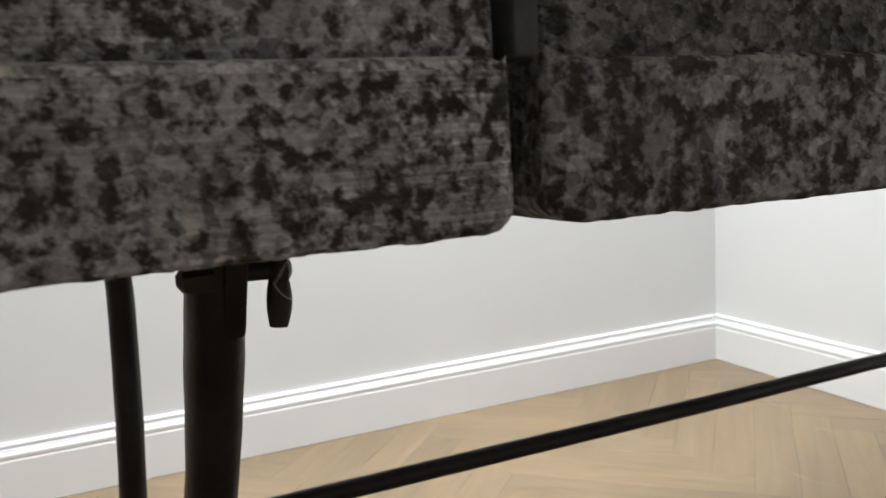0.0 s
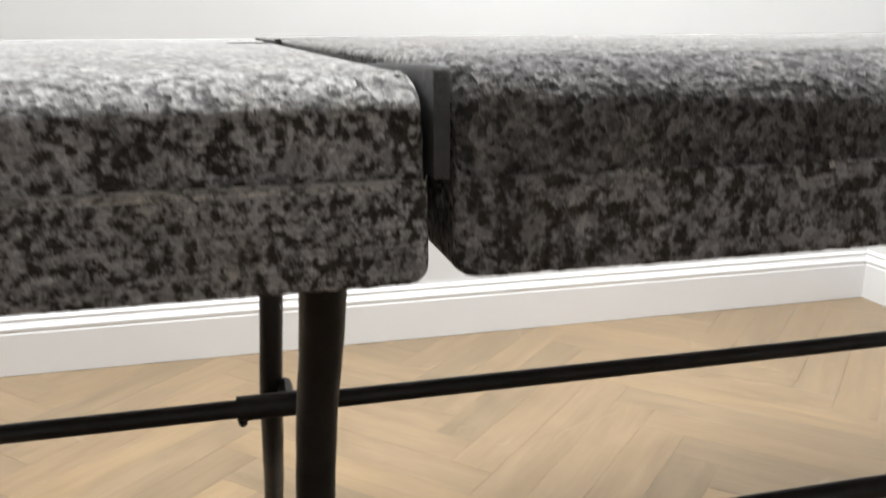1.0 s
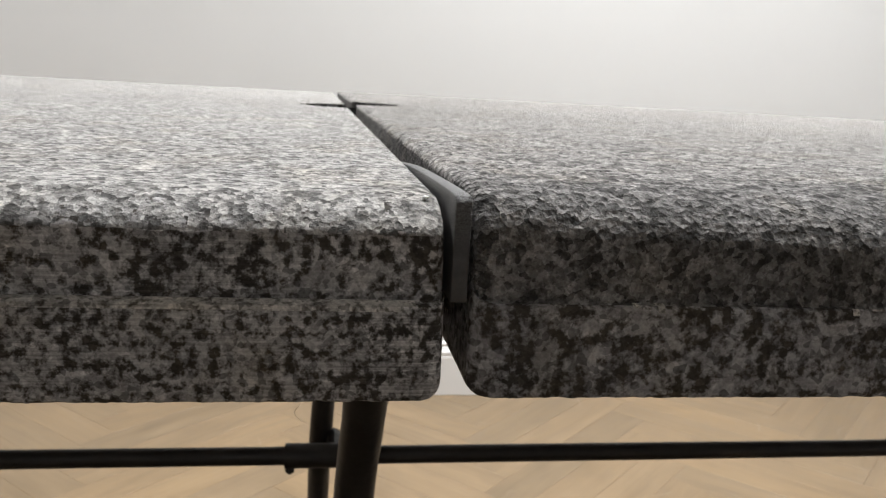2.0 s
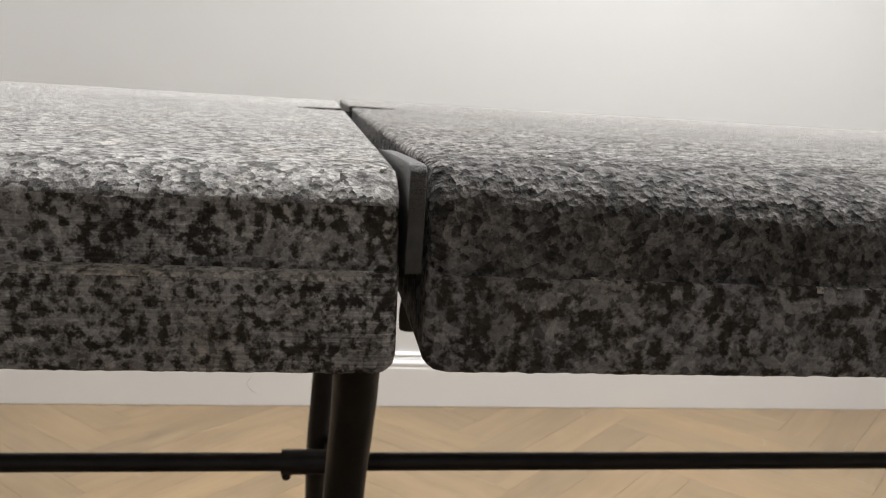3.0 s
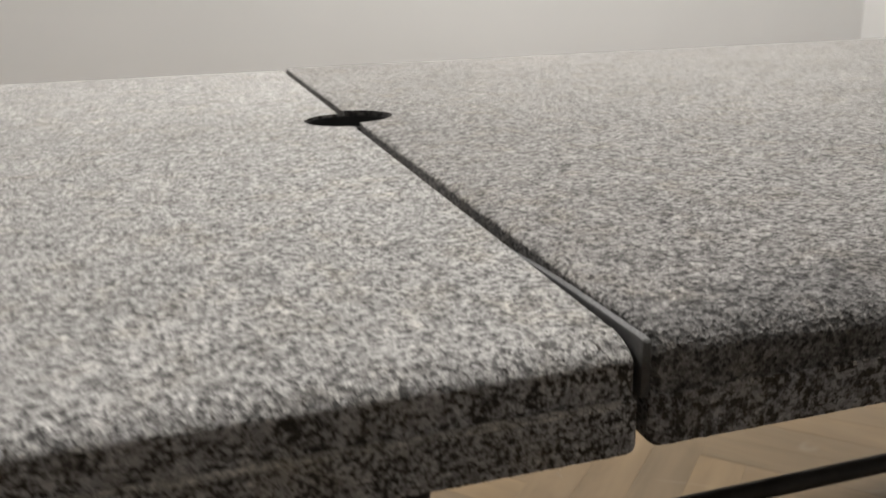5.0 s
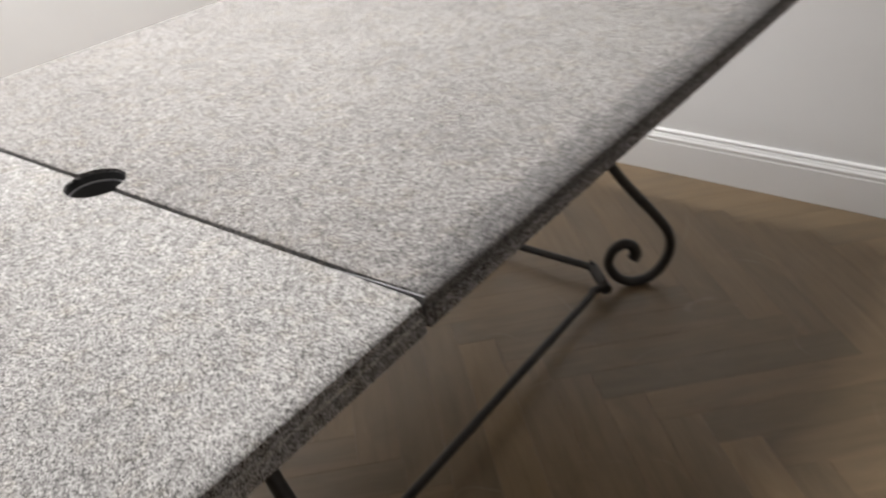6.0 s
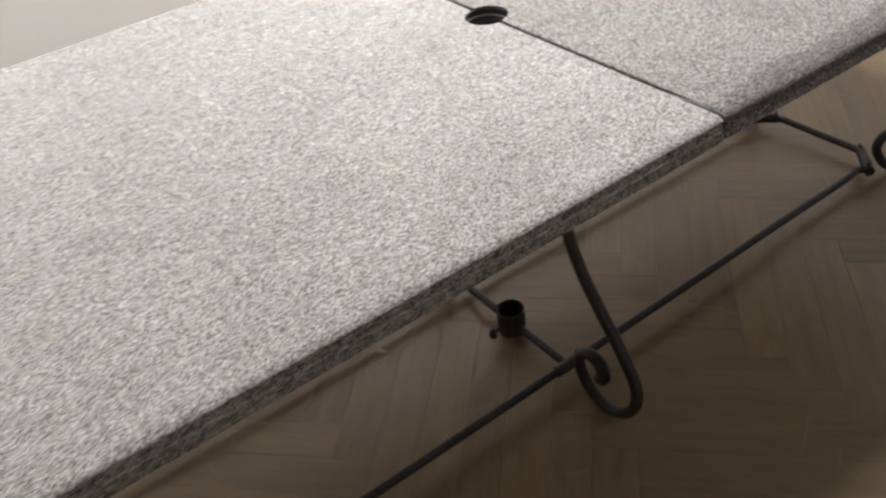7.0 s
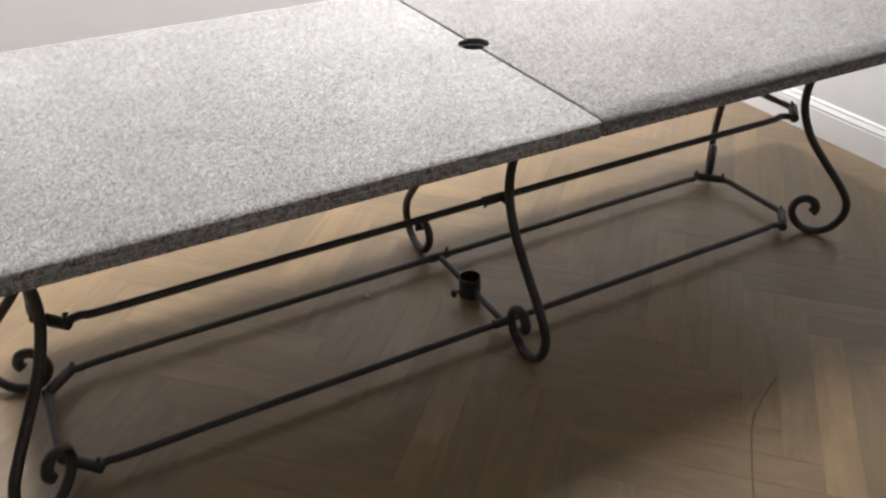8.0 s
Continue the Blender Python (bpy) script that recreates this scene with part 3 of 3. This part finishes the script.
LOW, HIGH = (0.013, 0.028), (0.043, 0.021)
for sx in (-1, 1):
    for sy in (-1, 1):
        a, c = corner_ends((sx, sy), *LOW)
        y = JY if sy < 0 else WIDTH - JY
        bar("lower_bar", spline([(a.x, a.y, JZ), (a.x - sx * 0.028, y - sy * 0.004, JZ), (a.x - sx * 0.075, y, JZ), (sx * 0.7, y, JZ + 0.001), (sx * 0.35, y, JZ), (0, y, JZ)], 5))
        a, c = corner_ends((sx, sy), *HIGH)
        y = UY if sy < 0 else WIDTH - UY
        bar("upper_bar", spline([(a.x, a.y, UZ), (a.x - sx * 0.032, y - sy * 0.003, UZ), (a.x - sx * 0.09, y + sy * 0.004, UZ), (sx * 0.6, y, UZ), (sx * 0.3, y, UZ), (0, y, UZ)], 5))
    for name, size, z in (("lower_cross_bar", LOW, JZ), ("upper_cross_bar", HIGH, UZ)):
        c0, c1 = corner_ends((sx, -1), *size)[1], corner_ends((sx, 1), *size)[1]
        x = max((c0.x, c1.x), key=abs) + sx * 0.006
        bar(name, spline([(c0.x, c0.y, z), (x, c0.y + 0.026, z), (x, c0.y + 0.07, z), (x, c1.y - 0.07, z), (x, c1.y - 0.026, z), (c1.x, c1.y, z)], 5))
bar("lower_cross_bar", [(0, JY, JZ), (0, MIDY - 0.03, JZ)])
bar("lower_cross_bar", [(0, MIDY + 0.03, JZ), (0, WIDTH - JY, JZ)])

# sleeves and brackets at the joints
def sleeve(a, b, r=0.0135):
    bm = bmesh.new()
    tube(bm, [a, b], r, 12)
    return part("sleeve", bm, IRON, base)


def wing_screw(centre, axis, parent, size=0.011):
    """A small screw with two flat wings."""
    bm = bmesh.new()
    c, d = Vector(centre), Vector(axis).normalized()
    tube(bm, [c, c + d * size * 1.6], 0.0032, 8)
    side = d.orthogonal().normalized()
    for k in (-1, 1):
        tip = c + d * size * 2.0 + side * k * size * 0.9
        tube(bm, [c + d * size * 1.2, (c + d * size * 1.8 + side * k * size * 0.55), tip], [0.003, 0.0042, 0.0025], 8)
    return part("wing_screw", bm, IRON, parent)


for y in (UY, WIDTH - UY):
    s = sleeve((-0.047, y, UZ), (0.03, y, UZ), 0.0125)
    wing_screw((-0.042, y, UZ - 0.010), (0, 0, -1), s, 0.0035)
    o = 1 if y < MIDY else -1
    bm = bmesh.new()
    tube(bm, [(0.002, y, UZ), (0.002, (MIDLEG + 0.03 if o > 0 else WIDTH - MIDLEG - 0.03), UZ)], 0.008, 8)
    part("stub", bm, IRON, base)
for y in (JY, WIDTH - JY):
    s = sleeve((-0.03, y, JZ), (0.03, y, JZ), 0.0128)
    wing_screw((0.024, y, JZ + 0.011), (0.2, 0, 1), s, 0.006)
for (sx, sy) in CORNERS:
    for size, z in ((LOW, JZ), (HIGH, UZ)):
        a, c = corner_ends((sx, sy), *size)
        d = (a - c).normalized()
        a, c = a + d * 0.012, c - d * 0.012
        tie = sleeve((a.x, a.y, z), (c.x, c.y, z), 0.0132)
        for q, k in ((a - d * 0.008, 1), (c + d * 0.008, -1)):
            wing_screw((q.x, q.y, z + 0.010), (-sx * 0.45, -sy * 0.45, 1), tie, 0.0065)

# feet of the slabs: plates at the tops of the legs
def top_plate(x, y, angle):
    bm = bmesh.new()
    box(bm, (x, y, TOP - THICK - 0.0026), (0.075, 0.03, 0.005), Matrix.Rotation(radians(angle), 4, "Z"), 0.001)
    return part("top_plate", bm, IRON, base)


top_plate(0.005, MIDLEG - 0.062, 0)
# pin through the neck of the leg, with a nut at one end and a wing nut at the other
PX, PY, PZ = 0.006, MIDLEG - 0.055, 0.6785
bm = bmesh.new()
tube(bm, [(PX - 0.012, PY, PZ + 0.001), (PX + 0.021, PY, PZ)], 0.0036, 10)
pin = part("pin", bm, IRON, base)
bm = bmesh.new()
box(bm, (PX + 0.0035, PY - 0.001, PZ + 0.003), (0.0085, 0.014, 0.058), Matrix.Rotation(radians(28), 4, "X"), 0.002)
part("neck_plate", bm, IRON, base)
bm = bmesh.new()
tube(bm, [(PX - 0.0165, PY, PZ), (PX - 0.0145, PY, PZ), (PX - 0.0085, PY, PZ), (PX - 0.004, PY, PZ)], [0.0022, 0.0050, 0.0062, 0.0062], 6)
part("nut", bm, IRON, pin)
bm = bmesh.new()
tube(bm, [(PX + 0.0165, PY, PZ), (PX + 0.0185, PY, PZ), (PX + 0.0225, PY, PZ), (PX + 0.0245, PY, PZ)], [0.0045, 0.0062, 0.0058, 0.0030], 10)
tube(bm, spline([(PX + 0.020, PY, PZ - 0.002), (PX + 0.0195, PY, PZ - 0.012), (PX + 0.0185, PY, PZ - 0.0215)], 5), [0.0035 + 0.0014 * math.sin(math.pi * k / 10) for k in range(11)], 10)
tube(bm, spline([(PX + 0.020, PY, PZ + 0.002), (PX + 0.0185, PY, PZ + 0.010), (PX + 0.0165, PY, PZ + 0.020)], 5), [0.0033 + 0.0012 * math.sin(math.pi * k / 10) for k in range(11)], 10)
part("wing_nut", bm, IRON, pin)
top_plate(-0.008, WIDTH - MIDLEG + 0.06, 0)
for (sx, sy), (cx, cy, ca) in CORNERS.items():
    top_plate(cx + sx * 0.042, cy + sy * 0.042, ca)

# umbrella cup in the middle of the lower frame
bm = bmesh.new()
lathe(bm, [(0.0, 0.0), (0.031, 0.0), (0.0315, 0.03), (0.031, 0.061), (0.0285, 0.062), (0.028, 0.008), (0.0, 0.008)], (0, MIDY, 0.013), 32)
bmesh.ops.remove_doubles(bm, verts=bm.verts, dist=1e-6)
cup = part("umbrella_cup", bm, IRON, base, "black iron cup for an umbrella pole")
bm = bmesh.new()
tube(bm, [(-0.029, MIDY, 0.036), (-0.046, MIDY - 0.003, 0.036)], 0.004, 8)
g = bmesh.ops.create_uvsphere(bm, u_segments=14, v_segments=8, radius=0.0135)
bmesh.ops.transform(bm, matrix=Matrix.Translation((-0.055, MIDY - 0.004, 0.036)) @ Matrix.Diagonal((0.6, 0.8, 1.0, 1)), verts=g["verts"])
part("thumb_screw", bm, IRON, cup)

CHIP = -0.697
# a chip in the paint of the near lower bar: a thin sliver on its upper side
bm = bmesh.new()
rows = []
for k in range(9):
    x = CHIP - 0.016 + 0.004 * k
    half = 30 * math.sin(math.pi * (k + 0.4) / 8.8) * (0.7 + 0.3 * (k % 2))
    rows.append([bm.verts.new((x, JY + (BAR_R + 0.0005) * math.sin(radians(-25 + half * q)), JZ + (BAR_R + 0.0005) * math.cos(radians(-25 + half * q)))) for q in (-1, -0.5, 0, 0.5, 1)])
for r0, r1 in zip(rows, rows[1:]):
    for k in range(4):
        bm.faces.new((r0[k], r0[k + 1], r1[k + 1], r1[k]))
part("paint_chip", bm, BARE, base, "bare chipped spot in the black paint")

# ---- strip in the joint ----
bm = bmesh.new()
outline = [(0.0024, 0.7322), (0.0018, 0.7326), (0.0016, 0.7506), (0.0025, 0.7517), (0.0060, 0.7518), (0.03, 0.7511), (0.06, 0.7500), (0.08, 0.7490), (0.10, 0.7476), (0.13, 0.7452), (0.30, 0.7440),
           (0.30, 0.7330)]
l = [bm.verts.new((-0.0011, y, z)) for y, z in outline]
r = [bm.verts.new((0.0019, y, z)) for y, z in outline]
for i in range(len(outline)):
    j = (i + 1) % len(outline)
    bm.faces.new((l[i], l[j], r[j], r[i]))
bm.faces.new(l[::-1])
bm.faces.new(r)
bmesh.ops.recalc_face_normals(bm, faces=bm.faces)
bmesh.ops.bevel(bm, geom=list(bm.edges), offset=0.00035, segments=2, affect="EDGES", profile=0.5)
tagged(part("spacer_strip", bm, PLASTIC), "dark grey spacer strip wedged between the granite slabs", "spacer")

# ---- liner of the umbrella hole ----
bm = bmesh.new()
lathe(bm, [(0.0369, -0.001), (0.0369, -0.029), (0.0342, -0.029), (0.0342, -0.0125), (0.0357, -0.0115), (0.0357, -0.001)], (0, MIDY, TOP - 0.0015), 40)
liner = tagged(new("hole_liner"), "black plastic liner ring in the umbrella hole", "liner")
part("sleeve", bm, BLACK, liner)
bm = bmesh.new()
lathe(bm, [(0.0356, -0.0112), (0.0343, -0.0112), (0.0339, -0.0122), (0.0343, -0.0134), (0.0356, -0.0134)], (0, MIDY, TOP - 0.0008), 40)
part("lip", bm, LIP, liner, "grey lip inside the liner")

# ---- small things ----
bm = bmesh.new()
pts = [(-0.271, 0.668), (-0.252, 0.661), (-0.238, 0.640), (-0.243, 0.633), (-0.257, 0.645), (-0.268, 0.655)]
pts = [(-0.255 + (x + 0.255) * 0.6, 0.651 + (y - 0.651) * 0.6) for x, y in pts]
lo = [bm.verts.new((x, y, 0.0006)) for x, y in pts]
hi = [bm.verts.new((x, y, 0.0022 + 0.006 * (k % 2))) for k, (x, y) in enumerate(pts)]
for k in range(len(pts)):
    j = (k + 1) % len(pts)
    bm.faces.new((lo[k], lo[j], hi[j], hi[k]))
bm.faces.new(lo[::-1])
c = bm.verts.new((-0.255, 0.651, 0.005))
for k in range(len(pts)):
    bm.faces.new((hi[k], hi[(k + 1) % len(pts)], c))
tagged(part("paper_scrap", bm, PAPER, smooth=False), "tiny crumpled pale paper scrap on the parquet", "scrap")
bm = bmesh.new()
tube(bm, spline([(0.504, -0.169, 0.0012), (0.412, -0.210, 0.0012), (0.336, -0.254, 0.0012), (0.251, -0.334, 0.0012), (0.168, -0.421, 0.0012), (0.10, -0.50, 0.0012)], 8), 0.0009, 6)
tagged(part("thread", bm, THREAD), "long thin dark thread lying on the parquet", "thread")
bm = bmesh.new()
bmesh.ops.create_icosphere(bm, subdivisions=1, radius=0.003)
for v in bm.verts:
    v.co = v.co * (1 + 0.3 * noise.noise(v.co * 900)) + Vector((0.858, -0.358, 0.0028))
tagged(part("crumb", bm, PAPER), "small white crumb on the parquet floor", "crumb")
bm = bmesh.new()
fz = TOP - THICK
tube(bm, spline([(-0.0262, 0.0022, fz + 0.0006), (-0.0272, 0.0020, fz - 0.0006), (-0.0281, 0.0022, fz - 0.0020), (-0.0283, 0.0024, fz - 0.0023), (-0.0276, 0.0022, fz - 0.0034), (-0.0266, 0.0022, fz - 0.0041)], 5), 0.000035, 6)
tagged(part("fibre", bm, FIBRE), "fine pale fibre hanging under the granite edge", "fibre")

# ---- floor ----
def parquet():
    """Herringbone oak: blocks at 45 degrees, the nearer ones as pieces of their own, the rest joined."""
    L, B, D = 0.57, 0.085, 0.012
    bm = bmesh.new()
    box(bm, ((WALL_W + WALL_E) / 2, (WALL_S + WALL_N) / 2, -0.03), (WALL_E - WALL_W + 0.3, WALL_N - WALL_S + 0.3, 0.05))
    floor = tagged(part("floor", bm, JOINT, smooth=False), "grey-brown oak herringbone parquet floor", "floor", kind="structure")

    def block():
        bm = bmesh.new()
        box(bm, (0, 0, -D / 2), (L - 0.0003, B - 0.0003, D))
        top = [e for e in bm.edges if all(v.co.z > -0.001 for v in e.verts)]
        bmesh.ops.bevel(bm, geom=top, offset=0.0003, segments=1, affect="EDGES")
        lay = bm.loops.layers.uv.new("grain")
        for f in bm.faces:
            for lp in f.loops:
                lp[lay].uv = (lp.vert.co.x, lp.vert.co.y)
        return bm

    src = block()
    meshes = []
    for mat in (OAK, OAK_PALE, OAK_GREY):
        me = bpy.data.meshes.new("parquet_block")
        src.to_mesh(me)
        me.materials.append(mat)
        meshes.append(me)
    # blocks that stand out: centre, direction, tone
    odd = [(-0.60, 0.72, 90, 1), (0.55, -0.20, 0, 1), (0.64, -0.29, 0, 1), (0.95, -0.01, 90, 2), (0.88, -0.22, 90, 2), (1.15, 0.05, 90, 2)]
    rest = bmesh.new()
    lay = rest.loops.layers.uv.new("grain")
    placed = 0
    rng = random.Random(4)
    rot45 = Matrix.Rotation(radians(45), 4, "Z")
    spots = []
    for i in range(-130, 130):
        for k in range(-20, 20):                # each row shifts by one block width along both axes
            ox, oy = i * B + k * L, i * B - k * L
            spots.append((ox + L / 2, oy + B / 2, 0))
            spots.append((ox + L + B / 2, oy + B - L / 2, 90))
    shift = Vector((0.949, -0.016, 0)) - rot45 @ Vector((L + B / 2, B - L / 2, 0))
    for x, y, a in spots:
        c = rot45 @ Vector((x, y, 0)) + shift
        if not (WALL_W - 0.3 < c.x < WALL_E + 0.3 and WALL_S - 0.3 < c.y < WALL_N + 0.3):
            continue
        m = Matrix.Translation((c.x, c.y, rng.uniform(-0.0003, 0))) @ Matrix.Rotation(radians(45 + a), 4, "Z")
        ext = [m @ Vector((px * L / 2, py * B / 2, 0)) for px in (-1, 1) for py in (-1, 1)]
        walls = [((WALL_W, 0, 0), (-1, 0, 0)), ((WALL_E, 0, 0), (1, 0, 0)), ((0, WALL_S, 0), (0, -1, 0)), ((0, WALL_N, 0), (0, 1, 0))]
        cuts = [(Vector(p), Vector(n)) for p, n in walls if any((e - Vector(p)).dot(Vector(n)) > 0 for e in ext)]
        if cuts:                                # blocks trimmed at the walls
            cut = src.copy()
            bmesh.ops.transform(cut, matrix=m, verts=cut.verts)
            for p, n in cuts:
                bmesh.ops.bisect_plane(cut, geom=list(cut.verts) + list(cut.edges) + list(cut.faces), plane_co=p, plane_no=n, clear_outer=True)
            uvl = cut.loops.layers.uv["grain"]
            vm = {v: rest.verts.new(v.co) for v in cut.verts}
            for f in cut.faces:
                nf = rest.faces.new([vm[v] for v in f.verts])
                for lp, lq in zip(nf.loops, f.loops):
                    lp[lay].uv = lq[uvl].uv
            cut.free()
        elif -1.75 < c.x and -1.25 < c.y and placed < 300:
            tone = next((q[3] for q in odd if q[2] == a and abs(c.x - q[0]) < 0.21 and abs(c.y - q[1]) < 0.0601), 0)
            ob = new("parquet_block", meshes[tone])
            ob.parent = floor
            ob.matrix_world = m
            placed += 1
        else:
            vm = {v: rest.verts.new(m @ v.co) for v in src.verts}
            for f in src.faces:
                nf = rest.faces.new([vm[v] for v in f.verts])
                for lp, lq in zip(nf.loops, f.loops):
                    lp[lay].uv = lq[src.loops.layers.uv["grain"]].uv
    src.free()
    tagged(part("parquet_field", rest, OAK, floor, smooth=False), kind="stuff")


parquet()
